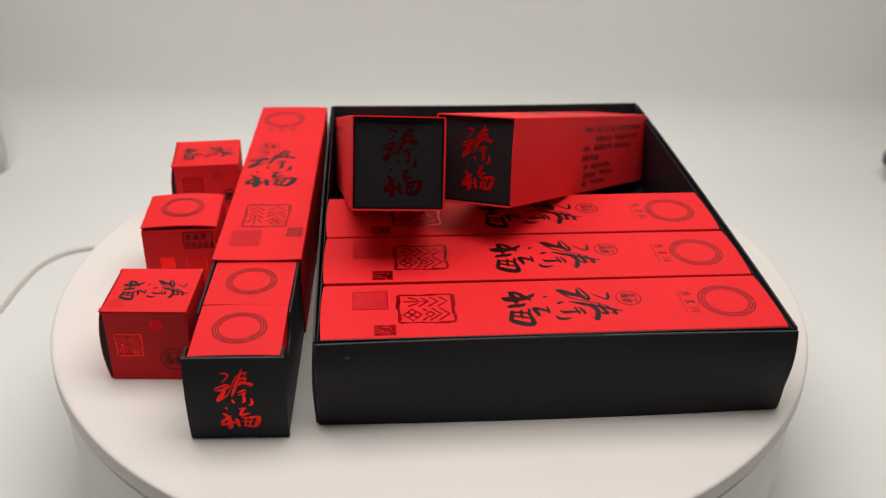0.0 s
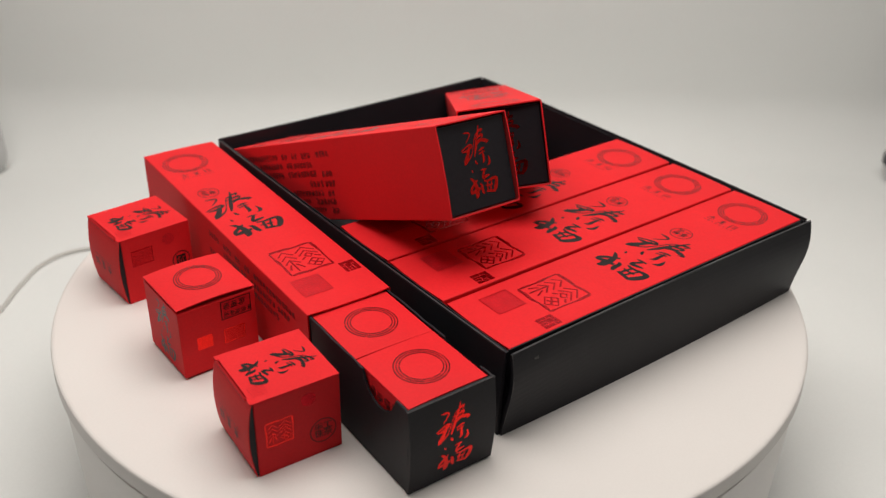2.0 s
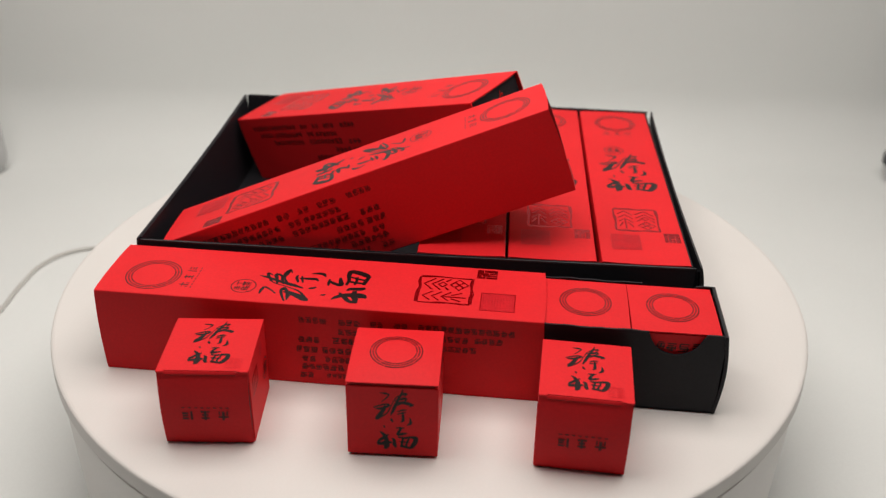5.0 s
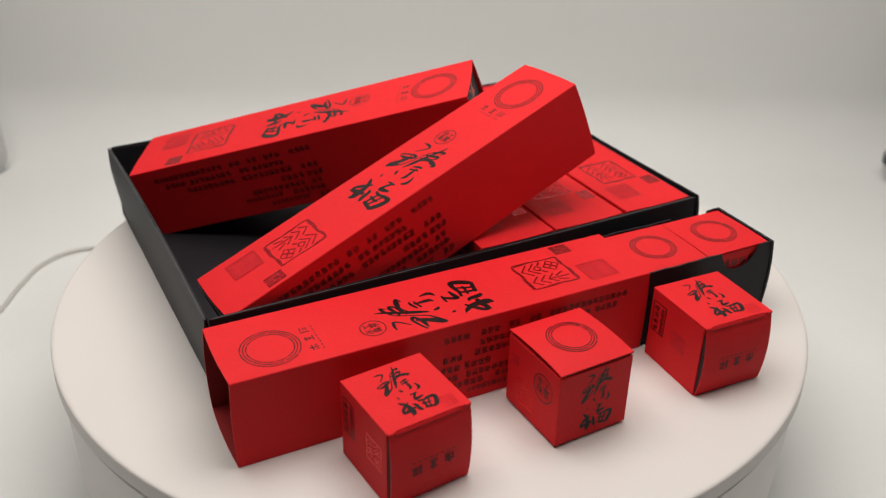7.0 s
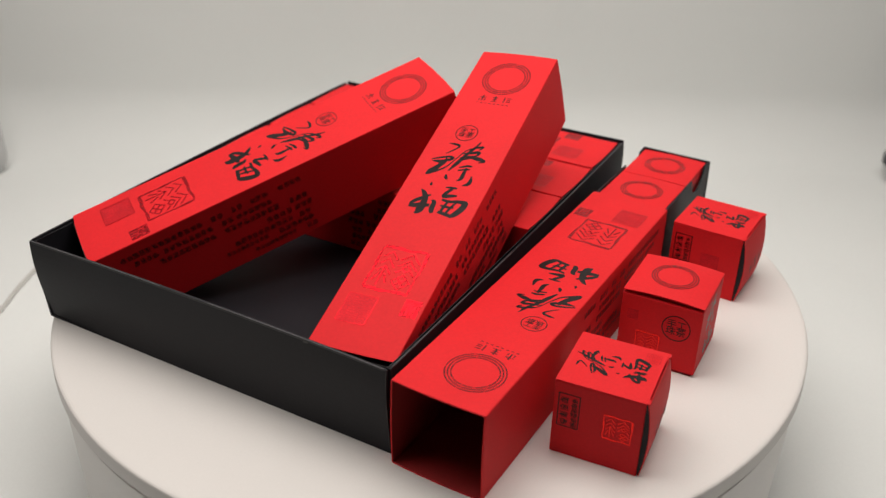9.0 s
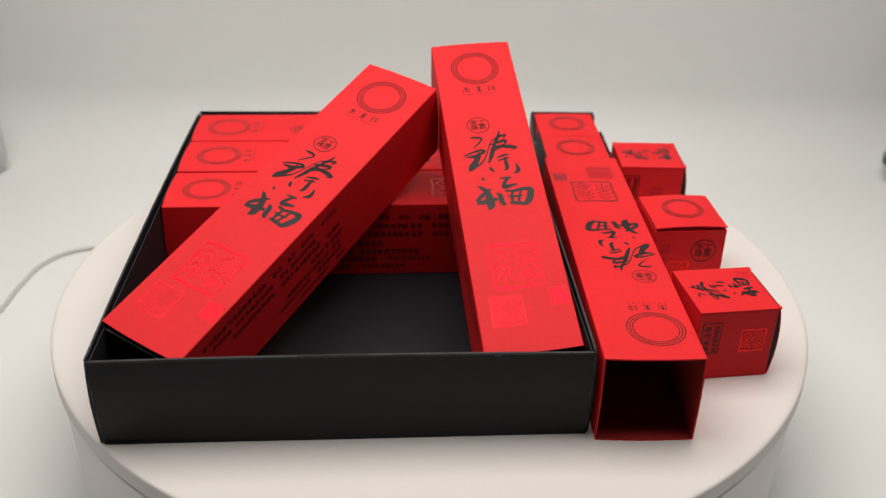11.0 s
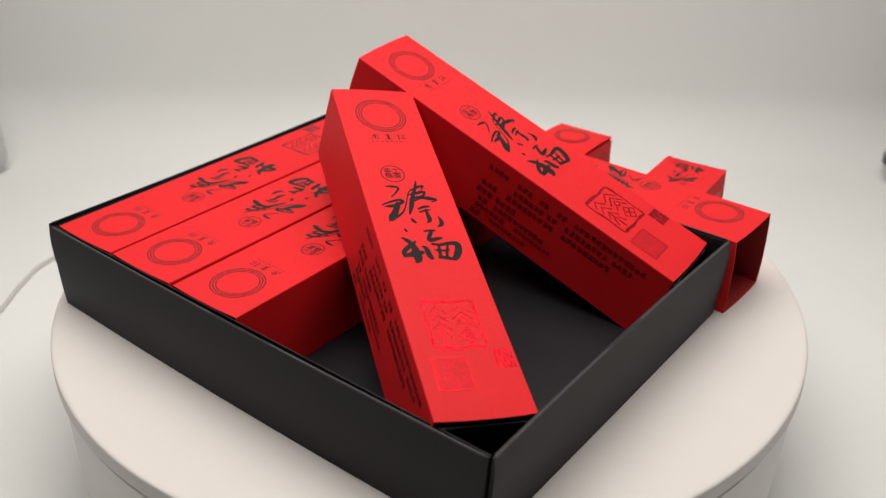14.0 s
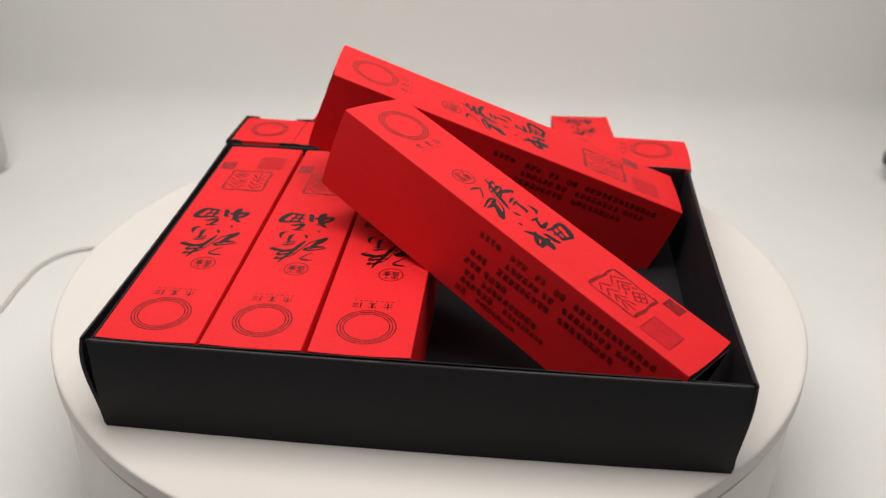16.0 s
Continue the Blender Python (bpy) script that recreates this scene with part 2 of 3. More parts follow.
def glyph(ink, a, b, y, h, rnd):
    """One character that cannot be read: a dense little block of thin bars crossed by stems."""
    w, n, top = b - a, rnd.choice((4, 4, 5, 5, 6)), h * rnd.uniform(0.88, 1.02)
    for k in range(n):
        yy = y + top * (k + rnd.uniform(0.0, 0.2)) / n
        ink.bar(a + rnd.uniform(0, 0.3) * w, yy, b - rnd.uniform(0, 0.3) * w, yy + top / n * rnd.uniform(0.36, 0.6))
    for q in (rnd.uniform(0.08, 0.3), rnd.uniform(0.42, 0.62), rnd.uniform(0.72, 0.85)):
        ink.lift += 0.001
        y0 = y + top * rnd.uniform(0, 0.5)
        ink.bar(a + q * w, y0, a + (q + rnd.uniform(0.09, 0.14)) * w, y0 + top * rnd.uniform(0.3, 0.5))


def print_row(ink, x0, x1, y, h, rnd, gaps=(0.05, 0.08, 0.1, 0.12, 0.16, 0.16, 1.0)):
    x, way = x0, 1 if x1 > x0 else -1
    while (x1 - x) * way > h * 0.5:
        w = h * rnd.uniform(0.82, 1.0)
        glyph(ink, min(x, x + way * w), max(x, x + way * w), y, h, rnd)
        x += way * (w + h * rnd.choice(gaps))


def name_bars(ink, x, y, w, bold=0.0):
    """A maker's name as three plain marks over a fine line of bars."""
    marks = (((-0.10, 0.10, 0.03, 0.055), (-0.09, -0.065, -0.10, -0.02), (0.065, 0.09, -0.10, -0.02)),
             ((-0.09, 0.09, -0.10, -0.075), (-0.06, 0.06, -0.02, 0.005), (-0.08, 0.08, 0.06, 0.085)),
             ((-0.02, 0.10, 0.075, 0.10), (-0.01, 0.09, 0.0, 0.025), (-0.02, 0.10, -0.06, -0.035)))
    stems = ((-0.015, 0.02), (-0.015, 0.02), (-0.10, -0.07))
    for k, (bars, stem) in enumerate(zip(marks, stems)):
        c = x + (k - 1) * w * 0.36
        for x0, x1, y0, y1 in bars:
            ink.bar(c + w * x0, y + w * (y0 - bold), c + w * x1, y + w * (y1 + bold))
        ink.lift += 0.002
        ink.bar(c + w * (stem[0] - bold), y - w * 0.10, c + w * (stem[1] + bold), y + w * 0.12)
    for k in range(8):
        ink.bar(x - w * 0.48 + k * w * 0.125, y - w * 0.20, x - w * 0.48 + k * w * 0.125 + w * 0.06, y - w * 0.175)


def round_stamp(ink, x, y, r):
    """A ring for a stamp; its four characters are set in type by stamp_words()."""
    ink.arc(x, y, r, r * 0.08, n=40)


def stamp_words(parent, m, x, y, r):
    """The four characters of the round stamp, two over two."""
    data = bpy.data.curves.new("stamp_words", "FONT")
    data.body = "\u624b\u5de5\n\u73e0\u8336"
    data.size, data.align_x, data.align_y, data.space_line = r * 0.72 * MM, "CENTER", "CENTER", 0.82
    data.resolution_u = 2
    data.offset = 0.00003
    text = bpy.data.objects.new("stamp_words", data)
    mesh = bpy.data.meshes.new_from_object(text)
    bpy.data.objects.remove(text)
    mesh.transform(m @ pose(x * MM, y * MM, 0.07 * MM))
    mesh.materials.clear()
    mesh.materials.append(INK)
    ob = new("stamp_words", mesh)
    ob.parent = parent
    ob["label"] = "four small black printed characters"


def framed_stamp(ink, x, y, hx, hy, upright=False):
    """A thin frame round two lines of bold print that cannot be read."""
    w = 0.4
    ink.bar(x - hx, y - hy, x + hx, y - hy + w)
    ink.bar(x - hx, y + hy - w, x + hx, y + hy)
    ink.bar(x - hx, y - hy + w, x - hx + w, y + hy - w)
    ink.bar(x + hx - w, y - hy + w, x + hx, y + hy - w)
    rnd = random.Random(9)
    if upright:
        for col, wide, n in ((-0.42, 0.40, 4), (0.50, 0.30, 6)):
            step = hy * 1.76 / n
            for k in range(n):
                glyph(ink, x + hx * (col - wide), x + hx * (col + wide), y - hy * 0.88 + k * step, step * 0.88, rnd)
    else:
        print_row(ink, x - hx * 0.86, x + hx * 0.9, y + hy * 0.02, hy * 0.78, rnd, (0.06, 0.1))
        print_row(ink, x - hx * 0.86, x + hx * 0.9, y - hy * 0.8, hy * 0.6, rnd, (0.06, 0.1))


# ---------------------------------------------------------------- the setting
FLOOR_Z = -0.075


def backdrop():
    """White paper: the floor of the tent, curving up into its back."""
    bm = bmesh.new()
    y_bend, r, top, half = 0.287, 0.048, 0.70, 0.43
    prof = [(-0.50, 0.0), (-0.3, 0.0), (0.0, 0.0), (y_bend, 0.0)]
    prof += [(y_bend + r * math.sin(radians(a)), r - r * math.cos(radians(a))) for a in range(3, 91, 3)]
    prof += [(y_bend + r, r + 0.004), (y_bend + r - 0.004, r + 0.04), (y_bend + r - 0.10, top)]      # the back leans a little forward
    cols = []
    for x in (-half, 0.0, half):
        cols.append([bm.verts.new((x, y + 0.016 * x * (y > 0.1), FLOOR_Z + z)) for y, z in prof])
    for a, b in zip(cols, cols[1:]):
        for i in range(len(prof) - 1):
            bm.faces.new((a[i], b[i], b[i + 1], a[i + 1]))
    ob = new("backdrop", mesh_of("backdrop", bm, PAPER, smooth=True))
    tagged(ob, "white seamless paper sweep, its back leaning slightly forward", "backdrop", kind="structure")


def tent():
    """Unseen photo tent, cloth greyed to cut bounce, open in front; dark room added."""
    for name, label, mat, x0, x1, y0, y1, z0, z1 in (
            ("wall_left", "unseen cloth side of a photo tent, greyed to cut bounce", TENT, -440, -430, -300, 560, -75, 700),
            ("wall_right", "unseen cloth side of a photo tent, greyed to cut bounce", TENT, 430, 440, -300, 560, -75, 700),
            ("ceiling", "unseen cloth top of a photo tent, greyed to cut bounce", TENT, -440, 440, -300, 560, 700, 710),
            ("wall_room_left", "unseen wall added round the set, dark to reflect little", ROOM, -1210, -1200, -1500, 900, -90, 1500),
            ("wall_room_right", "unseen wall added round the set, dark to reflect little", ROOM, 1200, 1210, -1500, 900, -90, 1500),
            ("wall_room_front", "unseen wall added round the set, dark to reflect little", ROOM, -1210, 1210, -1510, -1500, -90, 1500),
            ("wall_room_back", "unseen wall added round the set, dark to reflect little", ROOM, -1210, 1210, 900, 910, -90, 1500),
            ("ceiling_room", "unseen ceiling added over the set, dark to reflect little", ROOM, -1210, 1210, -1510, 910, 1500, 1510),
            ("table", "plain grey table top under the paper", ROOM, -1200, 1200, -1500, 900, -100, -78)):
        bm = bmesh.new()
        box(bm, x0, x1, y0, y1, z0, z1)
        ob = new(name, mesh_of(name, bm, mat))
        tagged(ob, label, "wall" if "wall" in name else "ceiling" if "ceiling" in name else "table", kind="structure")


backdrop()
tent()


def turned(rings, n=128, cap_top=True, cap_bottom=True):
    """A body of revolution from (radius, z) in millimetres, from top to bottom."""
    bm = bmesh.new()
    rows = [[bm.verts.new((r * MM * math.cos(2 * math.pi * i / n), r * MM * math.sin(2 * math.pi * i / n), z * MM)) for i in range(n)]
            for r, z in rings]
    for a, b in zip(rows, rows[1:]):
        for i in range(n):
            bm.faces.new((a[i], b[i], b[(i + 1) % n], a[(i + 1) % n]))
    if cap_top:
        bm.faces.new(rows[0])
    if cap_bottom:
        bm.faces.new(list(reversed(rows[-1])))
    return bm


MOVING = []      # things that ride on the disc, with their pose at the start


def ride(ob):
    MOVING.append((ob, ob.matrix_world.copy()))
    return ob


def turntable():
    cx, cy = -0.95 * MM, -6.2 * MM
    table = thing("turntable", pose(cx, cy, FLOOR_Z), "round white plastic motor turntable, slowly turning", "turntable")
    h = -FLOOR_Z / MM
    part("drum", turned([(170.0, h - 10.9), (175.3, h - 10.9), (176.0, h - 11.5), (174.6, 3.0), (173.0, 0.0)]), DRUM, table, "white plastic drum base")
    part("seam", turned([(172.6, h - 7.9), (172.6, h - 11.2)], cap_top=False, cap_bottom=False), SEAM, table, "thin grey gap under the disc")
    disc = part("disc", turned([(175.4, 0.0), (176.4, -0.15), (177.1, -0.5), (177.4, -1.1), (177.6, -7.2), (177.2, -7.9), (173, -8.0)]), WHITE, table,
                "flat white turning disc")
    MOVING.append((disc, pose(0, 0, -FLOOR_Z)))


def power_cable():
    data = bpy.data.curves.new("power_cable", "CURVE")
    data.dimensions, data.bevel_depth, data.bevel_resolution, data.resolution_u = "3D", 0.0013, 3, 16
    sp = data.splines.new("BEZIER")
    pts = ((-0.150, 0.150), (-0.220, 0.149), (-0.243, 0.142), (-0.2555, 0.126), (-0.260, 0.100), (-0.261, 0.070), (-0.272, -0.02), (-0.36, -0.16))
    sp.bezier_points.add(len(pts) - 1)
    for p, (x, y) in zip(sp.bezier_points, pts):
        p.co = (x, y, FLOOR_Z + 0.0014)
        p.handle_left_type = p.handle_right_type = "AUTO"
    data.materials.append(CABLE)
    ob = new("power_cable", data)
    tagged(ob, "thin white power cable curving over the backdrop paper", "cable")


turntable()
power_cable()


# ---------------------------------------------------------------- boxes
W, H, L = 38.2, 38.4, 179.5       # a long tea box
CARD = 0.6


def long_sleeve(parent, w=W, h=H, l=L):
    """A red card tube, open at both ends, its panels bowed a little at the mouths."""
    bm = bmesh.new()
    outline = []      # (x, z, share of the way across a side)
    r, n = 0.55, 3
    for cx, cz, a0 in ((w / 2 - r, h - r, 0), (-w / 2 + r, h - r, 90), (-w / 2 + r, r, 180), (w / 2 - r, r, 270)):
        for k in range(n + 1):
            a = radians(a0 + 90 * k / n)
            outline.append((cx + r * math.cos(a), cz + r * math.sin(a), 0.0))
        a = radians(a0 + 90)
        x0, z0 = cx + r * math.cos(a), cz + r * math.sin(a)
        x1, z1 = x0 - math.sin(a) * (w - 2 * r), z0 + math.cos(a) * (h - 2 * r)
        for q in (0.15, 0.35, 0.65, 0.85):
            outline.append((x0 + (x1 - x0) * q, z0 + (z1 - z0) * q, 4 * q * (1 - q)))
    ys = [-l / 2, -l / 2 + 6, -l / 4, 0, l / 4, l / 2 - 6, l / 2]
    rings = []
    for y in ys:
        for grow in (0, 1):
            k = 1 - 2 * CARD * grow / w
            bow = 0.7 if abs(y) == l / 2 else 0.0
            rings.append([bm.verts.new(Vector((x * k, y + math.copysign(bow * q, y), (z - h / 2) * k + h / 2)) * MM) for x, z, q in outline])
    m = len(outline)
    for s in range(len(ys) - 1):
        for g in (0, 1):
            a, b = rings[2 * s + g], rings[2 * s + 2 + g]
            for i in range(m):
                q = (a[i], a[(i + 1) % m], b[(i + 1) % m], b[i])
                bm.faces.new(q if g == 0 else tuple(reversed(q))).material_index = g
    for s, flip in ((0, False), (len(ys) - 1, True)):
        a, b = rings[2 * s], rings[2 * s + 1]
        for i in range(m):
            q = (a[i], b[i], b[(i + 1) % m], a[(i + 1) % m])
            bm.faces.new(q if not flip else tuple(reversed(q)))
    ob = part("sleeve", bm, RED, parent, "red card sleeve")
    # The inner faces take the red darkened for shade.
    ob.data.materials.append(RED_SHADE)
    return ob


# small print on the upright sides: (middle under the lid, start and end from the ring end)
SIDE_PRINT = ((6.8, 82, 94.6), (6.8, 98.3, 108.4), (6.7, 111, 117), (6.8, 120.3, 126.4), (6.5, 130, 167.5),
              (11.4, 98, 114.4), (11.3, 116.8, 124), (11.1, 126.7, 150.2), (10.8, 152.6, 164.6),
              (16.1, 81.5, 91.6), (15.8, 95.6, 123.4), (15.6, 126.9, 152.8), (20.8, 80.5, 88.1), (20.8, 90.8, 103.1),
              (25.4, 82.6, 89.3), (25.2, 92, 122.7), (29.3, 82.5, 101.2), (28.9, 105.5, 126), (33.6, 81.5, 88.1), (33.2, 92.6, 114.1))


def sleeve_prints(sleeve, aside=0.0):
    top = pose(0, 0, H * MM)
    y = lambda along: L / 2 - along
    ring_emblem(sleeve, top, aside, y(18.0), 11.2)
    ink = Ink(top)
    name_bars(ink, aside, y(33.0), 17)
    print_on("name_mark", ink.bm, INK, sleeve, "small black maker's mark")
    ink = Ink(top)
    round_stamp(ink, aside - 3.9, y(57.2), 5.0)
    print_on("round_stamp", ink.bm, INK, sleeve, "small round black stamp")
    stamp_words(sleeve, top, aside - 3.9, y(57.2), 5.0)
    ink = Ink(top)
    calligraphy(ink, aside - 0.8, y(87.5), 1.0)
    print_on("calligraphy", ink.bm, INK, sleeve, "two large black brush-written characters")
    ink = Ink(top @ pose(-0.4 * MM, y(139.0) * MM, 0) @ Matrix.Diagonal((1.0, 1.09, 1.0, 1.0)))
    seal(ink, 0, 0, 9.9)
    print_on("square_seal", ink.bm, FOIL, sleeve, "square seal in glossy dark red foil")
    ink = Ink(top)
    field(ink, -7.1, y(160.8), 6.5, 6.9)
    print_on("seal_field", ink.bm, FAINT, sleeve, "faint darker red square")
    ink = Ink(top)
    ink.lift = 0.09
    outlined_seal(ink, -7.1, y(160.8), 6.6, 7.0)
    print_on("outlined_seal", ink.bm, FAINT_LINE, sleeve, "outlined seal with fine wavy lines in red foil")
    ink = Ink(top)
    little_seal(ink, 14.0, y(155.4), 3.5, 4.2)
    print_on("little_seal", ink.bm, FOIL, sleeve, "little filled seal in dark red foil")
    for side in (-1, 1):
        face = Matrix(((0, 0, side, side * W / 2 * MM), (side, 0, 0, 0), (0, 1, 0, H * MM), (0, 0, 0, 1)))
        ink, rnd = Ink(face), random.Random(3)
        for mid, a, b in SIDE_PRINT:
            h = 2.5 if mid > 28 and b > 105 else 3.1
            print_row(ink, side * (L / 2 - a), side * (L / 2 - b), -mid - h / 2, h, rnd, (0.03, 0.05, 0.06, 0.08, 0.1))
        print_on("small_print", ink.bm, SMALL_INK, sleeve, "rows of small black print")


def end_panel(parent, y, written):
    """The black end of the drawer, just inside the sleeve's mouth; the blank end sits lower and nearly flush."""
    bm = bmesh.new()
    s = 1 if y > 0 else -1
    top = H - (1.4 if written else 2.7)
    y0, y1 = sorted((y, y - (1.2 if written else 4.0) * s))
    box(bm, -W / 2 + 1.0, W / 2 - 1.0, y0, y1, 1.0, top, bevel=0.4)
    end = part("drawer_end", bm, BLACK, parent, "black card end of the drawer")
    bm = bmesh.new()
    box(bm, -W / 2 + 1.5, W / 2 - 1.5, y - 0.5 * s, y + 0.04 * s, top - 0.4, top + 0.05, bevel=0.1)
    part("worn_rim", bm, BLACK_EDGE if not written else RIM, end, "rubbed pale grey edge")
    if written:
        face = Matrix(((-s, 0, 0, 0), (0, 0, s, (y + 0.02 * s) * MM), (0, 1, 0, H / 2 * MM), (0, 0, 0, 1)))
        ink = Ink(face)
        calligraphy(ink, 0.5, -0.5, 0.62)
        print_on("end_calligraphy", ink.bm, SCARLET, end, "two scarlet brush-written characters")


def long_box(m, label, slid=-0.4):
    ob = thing("tea_box", m, label, "box", "long red tea boxes")
    sleeve = long_sleeve(ob)
    end_panel(ob, L / 2 - 1.3, True)
    end_panel(ob, -L / 2 - slid, False)
    sleeve_prints(sleeve)
    return ride(ob)


def frame_from(origin, along, across):
    """A pose whose y runs along, x across (made square), at origin in millimetres."""
    yv = Vector(along).normalized()
    xv = (Vector(across) - yv * Vector(across).dot(yv)).normalized()
    zv = xv.cross(yv)
    m = Matrix((xv, yv, zv)).transposed().to_4x4()
    m.translation = Vector(origin) * MM
    return m


TRAY = pose(38.6 * MM, 7.85 * MM, 0, 0, 0, 4.3)
TW, TD, TH = 184.5, 242.0, 39.7


def tray():
    ob = thing("tray", TRAY, "shallow open black card tray holding long red boxes", "tray")
    bm = bmesh.new()
    box(bm, -TW / 2 + 0.8, TW / 2 - 0.8, -TD / 2 + 0.8, TD / 2 - 0.8, 0, 1.0)
    part("tray_floor", bm, BLACK, ob)
    for s in (-1, 1):
        bm = bmesh.new()      # the two long sides, folded double, with a rounded rim
        def long_side(u, v):
            mid = 1 - (2 * u - 1) ** 2      # the outer long side bellies more than the one beside the sleeve
            out = 0.5 * (1 - v) + 0.9 * math.sin(math.pi * v) + (0.5 + mid * (1.2 + 0.5 * (1 - v)) if s > 0 else 0.2 + 0.8 * mid)
            return (s * (TW / 2 + out), (u - 0.5) * (TD - 0.6 - 3.2 * (1 - v)), TH * v), (s, 0, 0)
        sheet(bm, long_side, 16, 14, lambda u, v: 1.7 - 0.9 * v ** 8)
        flank = part("long_side", bm, BLACK, ob)
        bm = bmesh.new()      # the two short sides, bowed outwards past the long ones
        def short_side(u, v):
            end = (2 * u - 1) ** 2
            low, high = (0.6 - 1.6 * end, 0.8 + 1.2 * end) if s < 0 else (-1.1 - 0.8 * end * u, -0.3 + 1.3 * end)
            out = low + (high - low) * v + (2.7 if s < 0 else 1.1) * math.sin(math.pi * v ** 1.6) * (0.3 + 0.7 * end)
            return ((u - 0.5) * (TW - 0.6), s * (TD / 2 + 0.4 + out), (TH + 0.2) * v), (0, s, 0)
        sheet(bm, short_side, 16, 14, lambda u, v: 1.7 - 0.9 * v ** 8)
        wall = part("short_side", bm, BLACK, ob)
        for e in (-1, 1):     # the rubbed fold at each upright corner
            bm = bmesh.new()
            def crease(u, v):
                v = 0.04 + 0.955 * v
                (x, y, z), n = short_side(0.5 + e * (0.5 - 0.0006 - 0.0022 * u * (0.5 + 0.5 * math.sin(17 * v + s + 2 * e))), v)
                return (x, y + s * 0.06, z), n
            sheet(bm, crease, 2, 24, 0.05)
            part("worn_crease", bm, BLACK_EDGE, wall, "rubbed pale grey crease")
        for e in (-1, 1):     # the folded flap that closes each corner behind the bowed side
            bm = bmesh.new()
            def corner(u, v):
                (x0, y0, z0), n = short_side(0.5 + 0.5 * e, 0.03 + 0.90 * v)
                x = e * (TW / 2 - 2.4)
                return (x, y0 - s * (0.8 + 1.3 * u), z0), (e, 0, 0)
            sheet(bm, corner, 2, 12, 0.7)
            part("corner_flap", bm, BLACK, ob)
        for side, host in ((long_side, flank), (short_side, wall)):      # the pale fold along each rim
            bm = bmesh.new()
            def rim(u, v):
                (x, y, z), n = side(0.006 + 0.988 * u, 1.0)
                return (x + n[0] * 0.05, y + n[1] * 0.05, z - 0.85 + 0.89 * v + 0.05 * math.sin(9 * u)), n
            sheet(bm, rim, 24, 1, 0.7)
            part("rim_fold", bm, RIM, host, "slightly paler folded rim")
        bm = bmesh.new()      # the inner fold of each short side
        if s < 0:
            box(bm, -TW / 2 + 2.2, TW / 2 - 2.2, -TD / 2 + 1.15, -TD / 2 + 1.8, 1.0, TH - 0.4, bevel=0.2)
        else:
            def fold(u, v):
                y_top = short_side(u, 1.0)[0][1] - 0.85
                return ((u - 0.5) * (TW - 4.4), 116.8 + (y_top - 116.8) * v ** 0.8, 1.0 + (TH - 1.1) * v), (0, 1, 0)
            sheet(bm, fold, 12, 8, 0.6)
        part("inner_fold", bm, BLACK, ob)
        u0, v0 = ((0.065, 0.86) if s < 0 else (0.196, 0.975))      # a small pale scuff near each short rim
        bm = bmesh.new()
        sheet(bm, lambda u, v: ((lambda p, n: ((p[0], p[1] + s * 0.05, p[2]), n))(*short_side(u0 + 0.012 * (u - 0.5), v0 + (0.014 + 0.02 * u) * (v - 0.5)))), 4, 1, 0.06)
        part("scuff", bm, BLACK_EDGE, wall, "tiny pale scuff")
        bm = bmesh.new()      # and the liner of each long side
        box(bm, s * (TW / 2 - 1.65), s * (TW / 2 - 1.25), -TD / 2 + 0.6, TD / 2 - 0.6, 1.0, TH - 0.5)
        part("inner_fold", bm, BLACK, ob)
    return ride(ob)


tray()

# three boxes side by side in the tray, their ring ends to the tray's +x side
for k in range(3):
    long_box(TRAY @ pose((0.1 - 0.1 * k) * MM, (-100.0, -60.0, -20.1)[k] * MM, 1.0 * MM, 0, 0, -90 + (0.15, -0.1, 0.2)[k]),
             "long red card tea box lying flat in the black tray")

# two boxes leaning over the empty half of the tray
def leaning(a, b, c, d):
    """Upper corners: a, b at the low end (left, right when read), c, d at the raised end."""
    a, b, c, d = map(Vector, (a, b, c, d))
    mid = (a + b + c + d) / 4
    m = frame_from(mid, (c + d) - (a + b), (b + d) - (a + c))
    return m @ pose(0, 0, -H * MM)


long_box(leaning((123.0, 112.6, 41.0), (89.3, 130.5, 36.8), (33.0, -32.9, 95.8), (1.0, -15.9, 89.5)),
         "long red card tea box leaning out of the black tray", 1.3)
long_box(leaning((-20.9, 117.5, 34.4), (-59.5, 113.5, 36.6), (3.6, -46.0, 100.3), (-33.5, -51.2, 102.2)),
         "long red card tea box propped slantwise in the tray", 1.3)

# the opened box beside the tray
F_POSE = pose(-80.1 * MM, 32.6 * MM, 0, 0, 0, 2.6)


